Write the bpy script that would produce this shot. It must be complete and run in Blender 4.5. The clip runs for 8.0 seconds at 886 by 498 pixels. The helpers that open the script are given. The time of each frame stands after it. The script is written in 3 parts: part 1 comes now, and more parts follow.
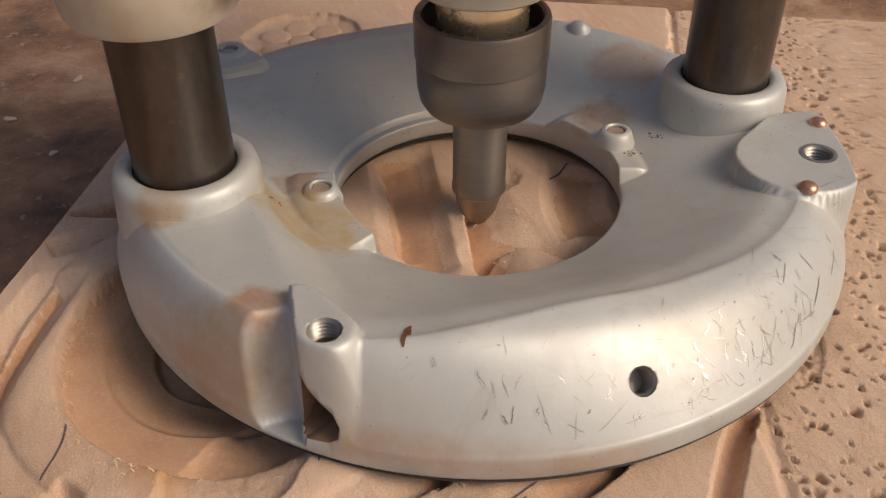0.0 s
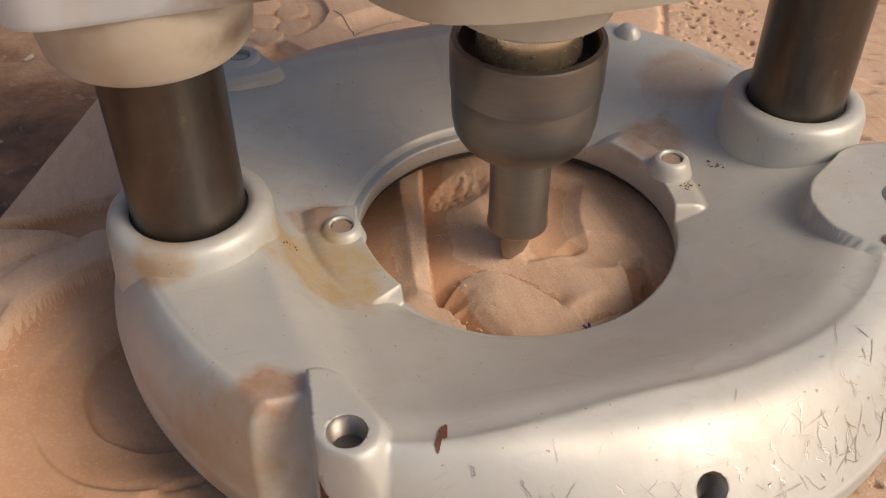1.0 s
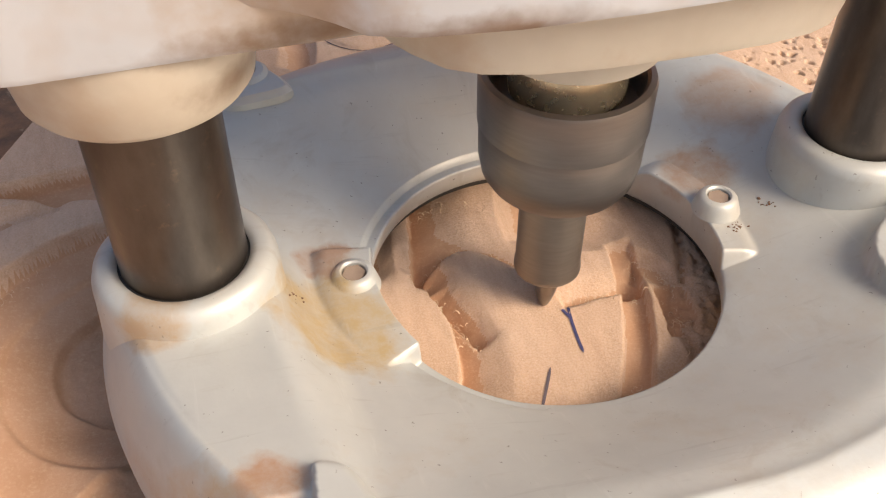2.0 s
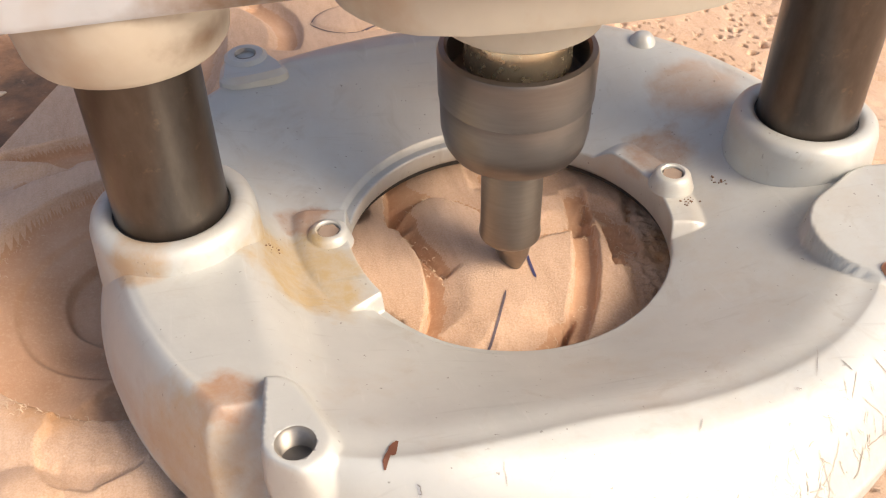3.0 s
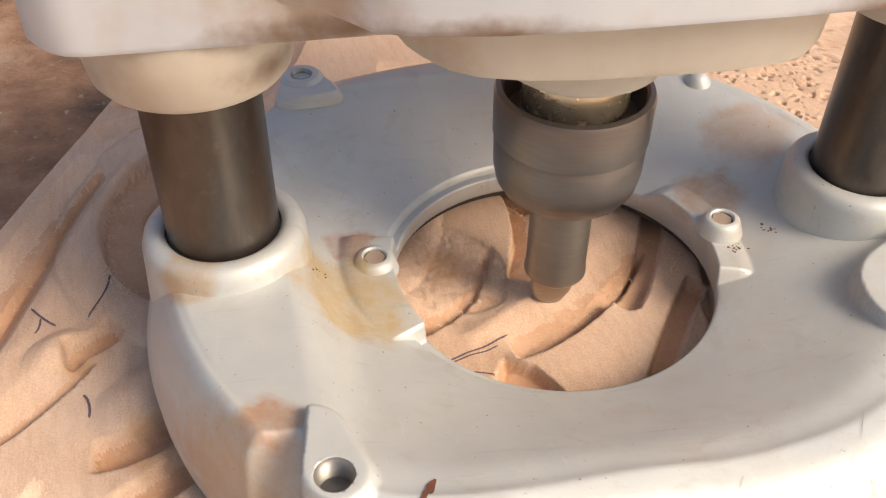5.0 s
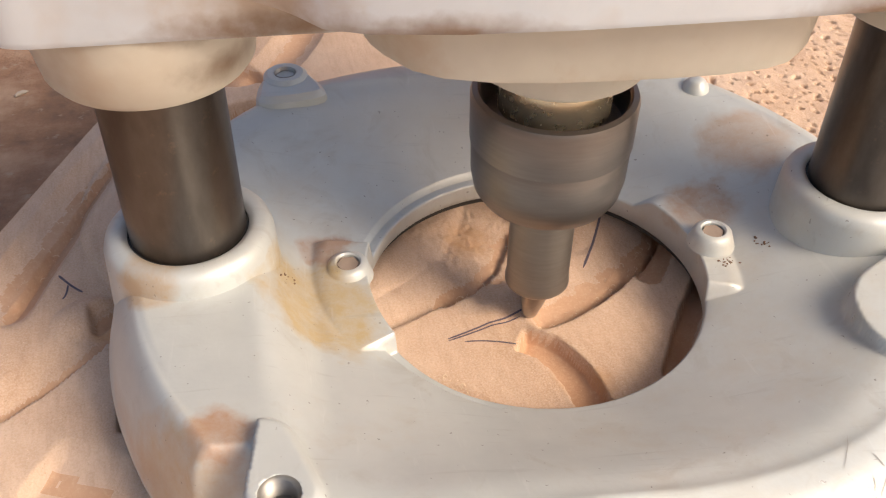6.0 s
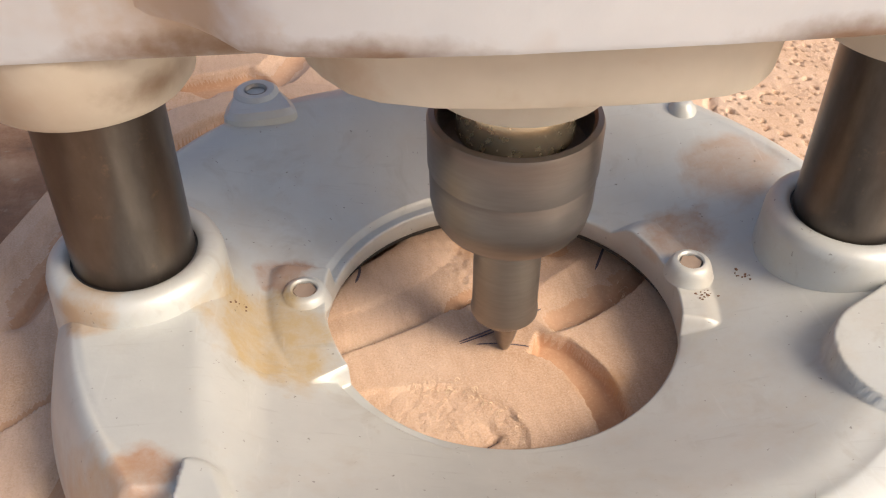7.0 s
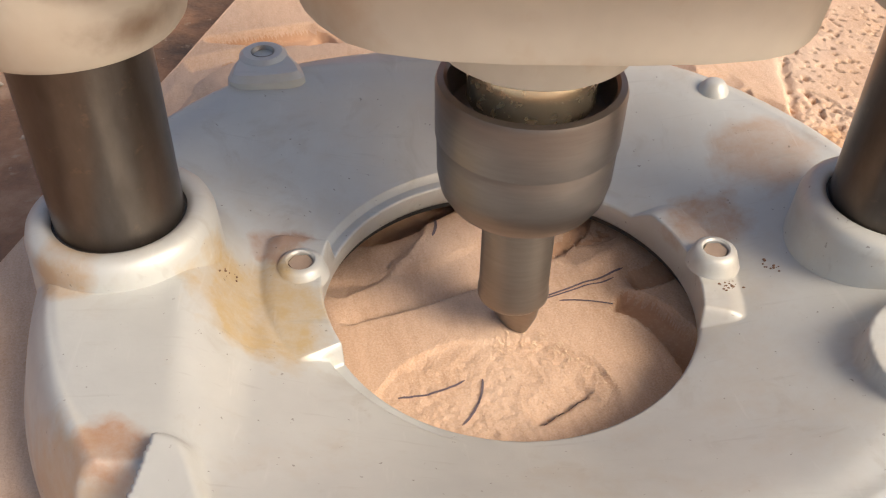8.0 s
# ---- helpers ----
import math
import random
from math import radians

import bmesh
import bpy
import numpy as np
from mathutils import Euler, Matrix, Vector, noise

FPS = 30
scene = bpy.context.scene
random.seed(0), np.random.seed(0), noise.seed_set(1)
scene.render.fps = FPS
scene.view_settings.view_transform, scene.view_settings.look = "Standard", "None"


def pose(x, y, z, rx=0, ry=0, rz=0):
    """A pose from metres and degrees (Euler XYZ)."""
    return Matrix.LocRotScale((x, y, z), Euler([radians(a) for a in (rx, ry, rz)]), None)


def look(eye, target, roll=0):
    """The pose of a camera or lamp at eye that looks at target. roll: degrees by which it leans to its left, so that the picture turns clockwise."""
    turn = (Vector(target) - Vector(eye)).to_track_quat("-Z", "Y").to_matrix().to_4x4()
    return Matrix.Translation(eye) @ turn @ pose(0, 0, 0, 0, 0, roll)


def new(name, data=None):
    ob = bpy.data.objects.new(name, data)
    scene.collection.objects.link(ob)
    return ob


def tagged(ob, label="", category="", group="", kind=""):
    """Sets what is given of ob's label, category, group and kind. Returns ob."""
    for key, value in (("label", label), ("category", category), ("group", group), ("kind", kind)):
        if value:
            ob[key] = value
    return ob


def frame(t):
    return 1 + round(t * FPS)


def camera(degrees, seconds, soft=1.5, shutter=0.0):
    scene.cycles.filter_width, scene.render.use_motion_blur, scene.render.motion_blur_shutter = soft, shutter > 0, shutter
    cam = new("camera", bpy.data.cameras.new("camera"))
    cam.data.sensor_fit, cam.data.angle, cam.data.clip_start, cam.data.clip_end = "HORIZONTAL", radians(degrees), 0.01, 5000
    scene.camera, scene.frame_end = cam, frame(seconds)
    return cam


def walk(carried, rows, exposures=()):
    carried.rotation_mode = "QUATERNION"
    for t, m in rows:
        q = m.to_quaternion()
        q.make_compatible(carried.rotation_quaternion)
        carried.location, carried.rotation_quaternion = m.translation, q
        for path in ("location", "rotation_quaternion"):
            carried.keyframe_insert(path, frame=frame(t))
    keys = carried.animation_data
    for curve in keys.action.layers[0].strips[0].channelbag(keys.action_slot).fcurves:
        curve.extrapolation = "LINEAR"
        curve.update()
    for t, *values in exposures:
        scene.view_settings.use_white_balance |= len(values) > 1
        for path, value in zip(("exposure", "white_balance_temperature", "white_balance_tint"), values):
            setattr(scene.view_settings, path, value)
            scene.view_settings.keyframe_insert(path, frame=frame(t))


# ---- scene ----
# A plunge router slides over a carved board; lengths below are in millimetres unless said.
MM = 0.001
SOLE = 6.0   # height of the casting's own zero above the board

# the router's place on the board: seconds, x, y (mm), turn (degrees)
SLIDE = [
    (0.0, 0.0, 0.0, 0.00),
    (0.5, 5.1, -4.2, -1.73),
    (1.0, 12.9, -11.6, -0.71),
    (1.5, 16.4, -22.0, 1.13),
    (2.8, 13.2, -39.9, -3.56),
    (3.0, 13.3, -40.7, -3.73),
    (3.5, 11.4, -49.1, -5.03),
    (4.0, 7.2, -56.6, -6.04),
    (4.2, 5.0, -59.3, -6.41),
    (5.3, -8.9, -71.5, -7.14),
    (5.5, -10.7, -73.0, -7.44),
    (6.0, -17.4, -77.4, -7.80),
    (6.5, -22.6, -80.6, -8.91),
    (7.0, -28.3, -82.6, -9.65),
    (7.5, -35.4, -84.7, -10.48),
    (8.0, -44.3, -86.4, -11.00),
]
# the camera, seen from the router: seconds, x, y, z (mm), three turns (degrees)
ROWS = [
    (0.0, -65.6, -169.1, 121.9, 52.47, 0.31, -18.88),
    (0.5, -59.1, -158.4, 125.4, 51.41, 0.14, -17.70),
    (1.0, -60.0, -139.0, 124.4, 49.00, 0.08, -17.70),
    (1.5, -62.0, -122.4, 123.9, 46.70, -0.66, -17.73),
    (2.8, -44.1, -130.4, 123.6, 48.08, 0.85, -14.05),
    (3.0, -45.2, -139.3, 125.4, 48.53, 0.77, -13.44),
    (3.5, -49.1, -142.9, 131.3, 49.15, 0.35, -11.55),
    (4.0, -47.9, -138.5, 132.6, 48.98, -0.04, -10.91),
    (4.2, -47.4, -137.9, 130.3, 49.07, -0.05, -10.72),
    (5.3, -45.2, -135.6, 129.0, 49.12, -0.63, -9.18),
    (5.5, -42.9, -134.8, 129.7, 48.76, 0.02, -8.37),
    (6.0, -37.3, -132.0, 125.4, 49.23, -0.48, -7.83),
    (6.5, -32.1, -129.5, 122.8, 49.27, -0.66, -6.63),
    (7.0, -24.4, -125.6, 122.8, 49.86, -0.12, -5.96),
    (7.5, -24.4, -123.4, 117.7, 49.66, -0.36, -4.40),
    (8.0, -20.6, -119.3, 113.6, 49.35, -0.99, -3.30),
]


def router_pose(i):
    t, x, y, turn = SLIDE[i]
    return pose(x * MM, y * MM, SOLE * MM, 0, 0, turn)


cam = camera(50.2, 8.0, soft=1.2)
walk(cam, [(r[0], router_pose(i) @ pose(r[1] * MM, r[2] * MM, r[3] * MM, r[4], r[5], r[6])) for i, r in enumerate(ROWS)],
     exposures=[(0.0, -0.67, 7250, 13), (1.0, -0.50, 7450, 14), (1.7, 0.02, 7250, 12), (2.8, 0.42, 7250, 12), (3.5, 0.17, 7350, 12), (4.2, 0.19, 7350, 12), (5.5, 0.27, 7050, 11), (6.5, 0.27, 7050, 11), (8.0, 0.25, 7150, 11)])

# ---- light: an open shed by day, warm sun from before the second column ----
SUN_UP, SUN_FROM = 40.0, -44.0   # degrees above the horizon; degrees from +x towards +y
world = bpy.data.worlds.new("world")
scene.world = world
world.use_nodes = True
wn = world.node_tree.nodes
sky = wn.new("ShaderNodeTexSky")
sky.sky_type, sky.sun_disc = "NISHITA", False
sky.air_density, sky.dust_density, sky.ozone_density = 0.95, 3.6, 0.8
sky.sun_elevation, sky.sun_rotation = radians(SUN_UP), radians(90 - SUN_FROM)
world.node_tree.links.new(sky.outputs[0], wn["Background"].inputs[0])
wn["Background"].inputs[1].default_value = 0.15
sun = new("sun", bpy.data.lights.new("sun", "SUN"))
sun.data.energy, sun.data.angle, sun.data.color = 3.0, radians(30), (1.0, 0.9, 0.78)
sun_way = Vector((math.cos(radians(SUN_UP)) * math.cos(radians(SUN_FROM)), math.cos(radians(SUN_UP)) * math.sin(radians(SUN_FROM)), math.sin(radians(SUN_UP))))
sun.matrix_world = look(sun_way * 2, (0, 0, 0))


# ---- materials ----
class Mat:
    """A small builder of node materials in object space (millimetres)."""

    def __init__(self, name, rough=0.5, metal=0.0):
        self.m = bpy.data.materials.new(name)
        self.m.use_nodes = True
        self.t = self.m.node_tree
        self.b = self.t.nodes["Principled BSDF"]
        self.b.inputs["Roughness"].default_value = rough
        self.b.inputs["Metallic"].default_value = metal
        tc = self.t.nodes.new("ShaderNodeTexCoord")
        mp = self.t.nodes.new("ShaderNodeMapping")
        mp.inputs["Scale"].default_value = (1000, 1000, 1000)
        self.link(tc.outputs["Object"], mp.inputs[0])
        self.at = mp.outputs[0]

    def link(self, a, b):
        self.t.links.new(a, b)

    def noise(self, scale, detail=4, rough=0.6, stretch=(1, 1, 1), distort=0.0):
        n = self.t.nodes.new("ShaderNodeTexNoise")
        n.inputs["Scale"].default_value, n.inputs["Detail"].default_value = scale, detail
        n.inputs["Roughness"].default_value, n.inputs["Distortion"].default_value = rough, distort
        src = self.at
        if stretch != (1, 1, 1):
            mp = self.t.nodes.new("ShaderNodeMapping")
            mp.inputs["Scale"].default_value = stretch
            self.link(src, mp.inputs[0])
            src = mp.outputs[0]
        self.link(src, n.inputs["Vector"])
        return n.outputs["Fac"]

    def ramp(self, fac, stops):
        r = self.t.nodes.new("ShaderNodeValToRGB")
        while len(r.color_ramp.elements) < len(stops):
            r.color_ramp.elements.new(0.5)
        for e, (p, c) in zip(r.color_ramp.elements, stops):
            e.position, e.color = p, (*c, 1) if isinstance(c, tuple) else (c, c, c, 1)
        self.link(fac, r.inputs[0])
        return r.outputs[0]

    def mix(self, fac, a, b, how="MIX"):
        n = self.t.nodes.new("ShaderNodeMix")
        n.data_type, n.blend_type = "RGBA", how
        for v, s in ((fac, n.inputs[0]), (a, n.inputs[6]), (b, n.inputs[7])):
            if isinstance(v, (int, float)):
                s.default_value = v
            elif isinstance(v, tuple):
                s.default_value = (*v, 1)
            else:
                self.link(v, s)
        return n.outputs[2]

    def mul(self, a, b, op="MULTIPLY"):
        n = self.t.nodes.new("ShaderNodeMath")
        n.operation = op
        for v, s in ((a, n.inputs[0]), (b, n.inputs[1])):
            if isinstance(v, (int, float)):
                s.default_value = v
            else:
                self.link(v, s)
        return n.outputs[0]

    def spot(self, centre, radius, soft=0.6, squash=(1, 1, 1)):
        """1 inside a ragged round patch about centre (mm), 0 outside."""
        d = self.t.nodes.new("ShaderNodeVectorMath")
        d.operation = "DISTANCE"
        src = self.at
        if squash != (1, 1, 1):
            mp = self.t.nodes.new("ShaderNodeMapping")
            mp.inputs["Scale"].default_value = squash
            self.link(src, mp.inputs[0])
            src = mp.outputs[0]
        self.link(src, d.inputs[0])
        d.inputs[1].default_value = tuple(a * b for a, b in zip(centre, squash))
        warped = self.mul(d.outputs["Value"], self.mul(self.noise(0.16, 5), radius * 1.0), "ADD")
        n = self.t.nodes.new("ShaderNodeMapRange")
        n.inputs["From Min"].default_value, n.inputs["From Max"].default_value = radius * 1.45, radius * (1.45 - soft)
        self.link(warped, n.inputs["Value"])
        return n.outputs[0]

    def colour(self, c):
        self.link(c, self.b.inputs["Base Color"])

    def rough(self, fac, lo, hi):
        n = self.t.nodes.new("ShaderNodeMapRange")
        n.inputs["To Min"].default_value, n.inputs["To Max"].default_value = lo, hi
        self.link(fac, n.inputs["Value"])
        self.link(n.outputs[0], self.b.inputs["Roughness"])

    def bump(self, fac, depth, strength=1.0):
        n = self.t.nodes.new("ShaderNodeBump")
        n.inputs["Distance"].default_value, n.inputs["Strength"].default_value = depth * MM, strength
        self.link(fac, n.inputs["Height"])
        old = self.b.inputs["Normal"].links
        if old:
            self.link(old[0].from_socket, n.inputs["Normal"])
        self.link(n.outputs[0], self.b.inputs["Normal"])


def silver_paint():
    m = Mat("silver_paint", 0.4, 0.22)
    base = m.ramp(m.noise(0.05, 5), [(0.3, (0.46, 0.475, 0.47)), (0.7, (0.54, 0.555, 0.54))])
    dust = m.ramp(m.noise(0.04, 6, 0.7), [(0.52, 0.0), (0.72, 0.38)])
    c = m.mix(dust, base, (0.45, 0.37, 0.28))
    for centre, radius, tint in (((-43, -9, 6), 15, (0.47, 0.35, 0.19)), ((-37, 10, 5), 5, (0.38, 0.22, 0.14)), ((-57, -43, 16), 6, (0.42, 0.25, 0.16)),
                                 ((-40, 8, 6), 6, (0.42, 0.28, 0.2)), ((38, 14, 5), 9, (0.4, 0.28, 0.2)), ((-64, -44, 6), 13, (0.47, 0.36, 0.25)),
                                 ((-68, -10, 17), 7, (0.45, 0.33, 0.22)), ((52, 28, 9), 12, (0.44, 0.34, 0.27))):
        c = m.mix(m.mul(m.spot(centre, radius, 0.32), m.ramp(m.noise(0.22, 5, 0.7), [(0.3, 0.45), (0.62, 0.95)])), c, tint)
    for centre, radius in (((-46, -66, 1), 7.5), ((-30, -74, 0), 7), ((-10, -79, -2), 5.5), ((-70, -36, 3), 7)):
        c = m.mix(m.mul(m.spot(centre, radius, 1.0, (0.3, 0.3, 1.3)), m.ramp(m.noise(0.3, 5, 0.7), [(0.3, 0.4), (0.65, 0.85)])), c, (0.44, 0.31, 0.22))
    # dust coat on the back dish; also paints in warm light reflected off the motor
    c = m.mix(m.mul(m.spot((0, 62, 12), 52, 0.9), 0.62), c, (0.5, 0.42, 0.34))
    scuff = m.ramp(m.noise(0.8, 3, 0.6, (1, 0.06, 0.3)), [(0.64, 0.0), (0.74, 1.0)])
    c = m.mix(m.mul(scuff, 0.16), c, (0.68, 0.68, 0.67))
    scuff = m.ramp(m.noise(0.8, 3, 0.6, (0.07, 1, 0.3)), [(0.62, 0.0), (0.72, 1.0)])
    c = m.mix(m.mul(scuff, 0.2), c, (0.3, 0.29, 0.28))
    speck = m.ramp(m.noise(0.9, 2, 0.5), [(0.72, 0.0), (0.76, 1.0)])
    c = m.mix(m.mul(speck, 0.6), c, (0.12, 0.1, 0.09))
    smear = m.ramp(m.noise(0.1, 5, 0.65, (1, 1, 0.5), 0.8), [(0.56, 0.0), (0.7, 1.0)])
    c = m.mix(m.mul(smear, 0.28), c, (0.33, 0.29, 0.24))
    m.colour(c)
    m.rough(m.noise(0.12, 5, 0.65), 0.3, 0.58)
    m.bump(m.noise(0.9, 3), 0.05, 0.5)
    m.bump(m.noise(0.08, 2), 0.5, 0.35)
    return m.m


def grease(m, c):
    """Dark oily smears under the housing."""
    for centre, radius in (((-46, -18.5, 66), 5), ((-40, -20, 67), 3.5), ((-28, -28, 71), 4.5), ((-20, -32.5, 71.5), 4), ((32, -32.5, 71.5), 4.5), ((40, -32, 71.5), 4), ((-54, -9, 58), 4)):
        c = m.mix(m.mul(m.spot(centre, radius * 1.5, 0.9, (0.4, 0.8, 1.7)), 0.9), c, (0.2, 0.12, 0.07))
    return c


def cream_paint():
    m = Mat("cream_paint", 0.42)
    c = m.ramp(m.noise(0.04, 4), [(0.35, (0.49, 0.45, 0.38)), (0.65, (0.6, 0.56, 0.48))])
    c = m.mix(m.mul(m.spot((-63, -14, 58), 13, 0.9), 0.6), c, (0.4, 0.32, 0.24))
    m.colour(grease(m, m.mix(m.ramp(m.noise(0.06, 5), [(0.52, 0.0), (0.7, 0.5)]), c, (0.42, 0.29, 0.18))))
    m.bump(m.noise(0.6, 3), 0.05, 0.5)
    return m.m


def grey_paint():
    m = Mat("grey_paint", 0.42, 0.1)
    c = m.ramp(m.noise(0.04, 4), [(0.35, (0.57, 0.62, 0.68)), (0.65, (0.65, 0.7, 0.76))])
    c = m.mix(m.ramp(m.noise(0.03, 4), [(0.56, 0.0), (0.68, 0.35)]), c, (0.45, 0.33, 0.23))
    # tan patch: dust plus the shade of the recessed front, put into the paint
    m.colour(grease(m, m.mix(m.mul(m.spot((-43, -18, 76), 18, 0.6), 0.8), c, (0.5, 0.38, 0.26))))
    m.bump(m.noise(0.6, 3), 0.05, 0.5)
    return m.m


def metal(name, lo, hi, rough=0.32, streak=(1, 1, 0.08), dust=0.0, wear=0.01):
    m = Mat(name, rough, 0.85)
    c = m.ramp(m.noise(0.5, 4, 0.6, streak), [(0.3, lo), (0.7, hi)])
    if dust:
        c = m.mix(m.ramp(m.noise(0.25, 5, 0.7), [(0.6, 0.0), (0.75, dust)]), c, (0.35, 0.24, 0.16))
    m.colour(c)
    m.rough(m.noise(0.6, 4), rough - 0.06, rough + 0.1)
    m.bump(m.noise(1.5, 2), wear, 0.4)
    return m.m


def plain(name, colour, rough=0.6, metallic=0.0):
    m = Mat(name, rough, metallic)
    lo = tuple(c * 0.8 for c in colour)
    m.colour(m.ramp(m.noise(0.4, 4), [(0.3, lo), (0.7, colour)]))
    m.bump(m.noise(0.8, 3), 0.04, 0.5)
    return m.m


def carved_wood():
    m = Mat("carved_wood", 0.75)
    broad = m.noise(0.025, 4, 0.6)
    c = m.ramp(broad, [(0.3, (0.54, 0.33, 0.2)), (0.55, (0.65, 0.45, 0.32)), (0.75, (0.72, 0.56, 0.44))])
    grain = m.noise(0.5, 5, 0.7, (1, 0.35, 1))
    c = m.mix(0.35, c, m.ramp(grain, [(0.3, (0.42, 0.24, 0.14)), (0.7, (0.72, 0.51, 0.37))]), "MIX")
    fuzz = m.ramp(m.noise(1.6, 2, 0.5), [(0.68, 0.0), (0.74, 1.0)])
    c = m.mix(m.mul(fuzz, 0.6), c, (0.8, 0.62, 0.46))
    dark = m.ramp(m.noise(1.1, 3, 0.6), [(0.66, 0.0), (0.74, 1.0)])
    c = m.mix(m.mul(dark, 0.35), c, (0.33, 0.18, 0.1))
    c = m.mix(m.mul(m.ramp(m.noise(2.6, 3, 0.6), [(0.4, 0.0), (0.6, 1.0)]), 0.3), c, (0.78, 0.62, 0.5))
    streak = m.ramp(m.noise(0.35, 4, 0.6, (1.6, 0.14, 1)), [(0.52, 0.0), (0.66, 1.0)])
    c = m.mix(m.mul(streak, 0.16), c, (0.4, 0.22, 0.13))
    for centre, radius in (((-78, -52, -2), 9), ((-62, -18, -9), 13), ((-88, -84, -2), 8), ((48, -46, -3), 9), ((-14, -98, -4), 7), ((-8, 14, -4), 9), ((-24, -52, -4), 7), ((-99, -60, -3), 5)):
        c = m.mix(m.mul(m.spot(centre, radius, 0.5), m.ramp(m.noise(0.3, 5, 0.7), [(0.3, 0.35), (0.65, 0.8)])), c, (0.56, 0.3, 0.14))
    m.colour(c)
    m.bump(m.noise(1.8, 4, 0.75), 0.34, 0.9)
    m.bump(m.noise(0.5, 4), 0.12, 0.4)
    return m.m


# browner cut core, with the shade and warm bounce of deep cuts coloured in
def shaded_core_wood():
    m = Mat("shaded_core_wood", 0.85)
    c = m.ramp(m.noise(0.05, 4), [(0.3, (0.5, 0.28, 0.16)), (0.7, (0.62, 0.39, 0.26))])
    c = m.mix(m.mul(m.ramp(m.noise(1.4, 4, 0.7), [(0.5, 0.0), (0.7, 1.0)]), 0.4), c, (0.7, 0.5, 0.34))
    m.colour(c)
    m.bump(m.noise(1.6, 4, 0.75), 0.22, 0.8)
    return m.m


def earth():
    m = Mat("earth", 0.9)
    c = m.ramp(m.noise(0.02, 6, 0.65), [(0.36, (0.1, 0.07, 0.055)), (0.5, (0.3, 0.165, 0.1)), (0.62, (0.46, 0.3, 0.2))])
    m.colour(m.mix(m.ramp(m.noise(0.18, 4), [(0.62, 0.0), (0.68, 0.7)]), c, (0.4, 0.3, 0.22)))
    m.bump(m.noise(0.08, 6, 0.7), 3.0, 0.8)
    m.bump(m.noise(0.7, 4, 0.7), 0.5, 0.7)
    return m.m


SILVER, CREAM, GREY, WOOD, EARTH = silver_paint(), cream_paint(), grey_paint(), carved_wood(), earth()
STEEL = metal("column_steel", (0.1, 0.085, 0.075), (0.125, 0.108, 0.097), 0.3, (1, 1, 0.4), dust=0.3)
NUT = metal("nut_steel", (0.19, 0.17, 0.16), (0.215, 0.195, 0.185), 0.33, (0.3, 0.3, 3))
BRIGHT = metal("bright_steel", (0.84, 0.7, 0.5), (0.9, 0.77, 0.57), 0.24, (0.05, 0.05, 2), wear=0.001)
SHANK = metal("shank_steel", (0.28, 0.24, 0.21), (0.32, 0.28, 0.245), 0.36, (0.3, 0.3, 3))
THREAD = metal("thread_steel", (0.3, 0.28, 0.26), (0.4, 0.38, 0.35), 0.42, (0.5, 0.5, 1))
COPPER = metal("copper", (0.55, 0.3, 0.2), (0.68, 0.4, 0.28), 0.3)
BLACK = plain("black_plastic", (0.03, 0.028, 0.026), 0.55)
DARK = plain("dark_recess", (0.06, 0.045, 0.035), 0.7)
SCREW = plain("dusty_screw", (0.36, 0.27, 0.21), 0.5)
# brown dust and the dark inside holes and slot, both put into this colour
RECESS = plain("dusty_shaded_recess", (0.26, 0.15, 0.09), 0.9)
INK = plain("ink", (0.06, 0.06, 0.16), 0.8)
# colour of pencil lines and of the shadow drawn for thin carved cuts
PENCIL_SHADE = plain("pencil_and_cut_shade", (0.13, 0.1, 0.12), 0.8)
WALLMAT = plain("unseen_wall_red", (0.3, 0.13, 0.075), 0.9)


# ---- mesh helpers ----
def mesh_from(name, verts, faces, material, parent=None, label="", smooth=True):
    """verts in mm."""
    me = bpy.data.meshes.new(name)
    me.from_pydata([tuple(v) for v in (np.asarray(verts, float) * MM)], [], faces)
    me.materials.append(material)
    if smooth:
        me.polygons.foreach_set("use_smooth", [True] * len(me.polygons))
    me.update()
    ob = new(name, me)
    if parent is not None:
        ob.parent = parent
    if label:
        tagged(ob, label)
    return ob


def part(name, bm, material, parent, label="", sharp=35):
    """A bmesh in mm as one mesh object under its thing."""
    me = bpy.data.meshes.new(name)
    bmesh.ops.scale(bm, vec=(MM, MM, MM), verts=bm.verts)
    bmesh.ops.recalc_face_normals(bm, faces=bm.faces)
    for fc in bm.faces:
        fc.smooth = True
    for e in bm.edges:
        if len(e.link_faces) == 2 and e.calc_face_angle() > radians(sharp):
            e.smooth = False
    bm.to_mesh(me)
    bm.free()
    me.materials.append(material)
    ob = new(name, me)
    if parent is not None:
        ob.parent = parent
    if label:
        tagged(ob, label)
    return ob


def lathe(profile, n=64, at=(0, 0, 0), close=False):
    """A turned bmesh from (r, z) pairs."""
    bm = bmesh.new()
    rings = []
    for r, z in profile:
        if r < 1e-6:
            rings.append([bm.verts.new((at[0], at[1], at[2] + z))] * n)
        else:
            rings.append([bm.verts.new((at[0] + r * math.cos(2 * math.pi * k / n), at[1] + r * math.sin(2 * math.pi * k / n), at[2] + z)) for k in range(n)])
    pairs = list(zip(rings, rings[1:]))
    if close:
        pairs.append((rings[-1], rings[0]))
    for a, b in pairs:
        for k in range(n):
            vs = []
            for v in (a[k], a[(k + 1) % n], b[(k + 1) % n], b[k]):
                if v not in vs:
                    vs.append(v)
            if len(vs) > 2:
                bm.faces.new(vs)
    return bm


def turned(bm, m):
    bmesh.ops.transform(bm, matrix=m, verts=bm.verts)
    return bm


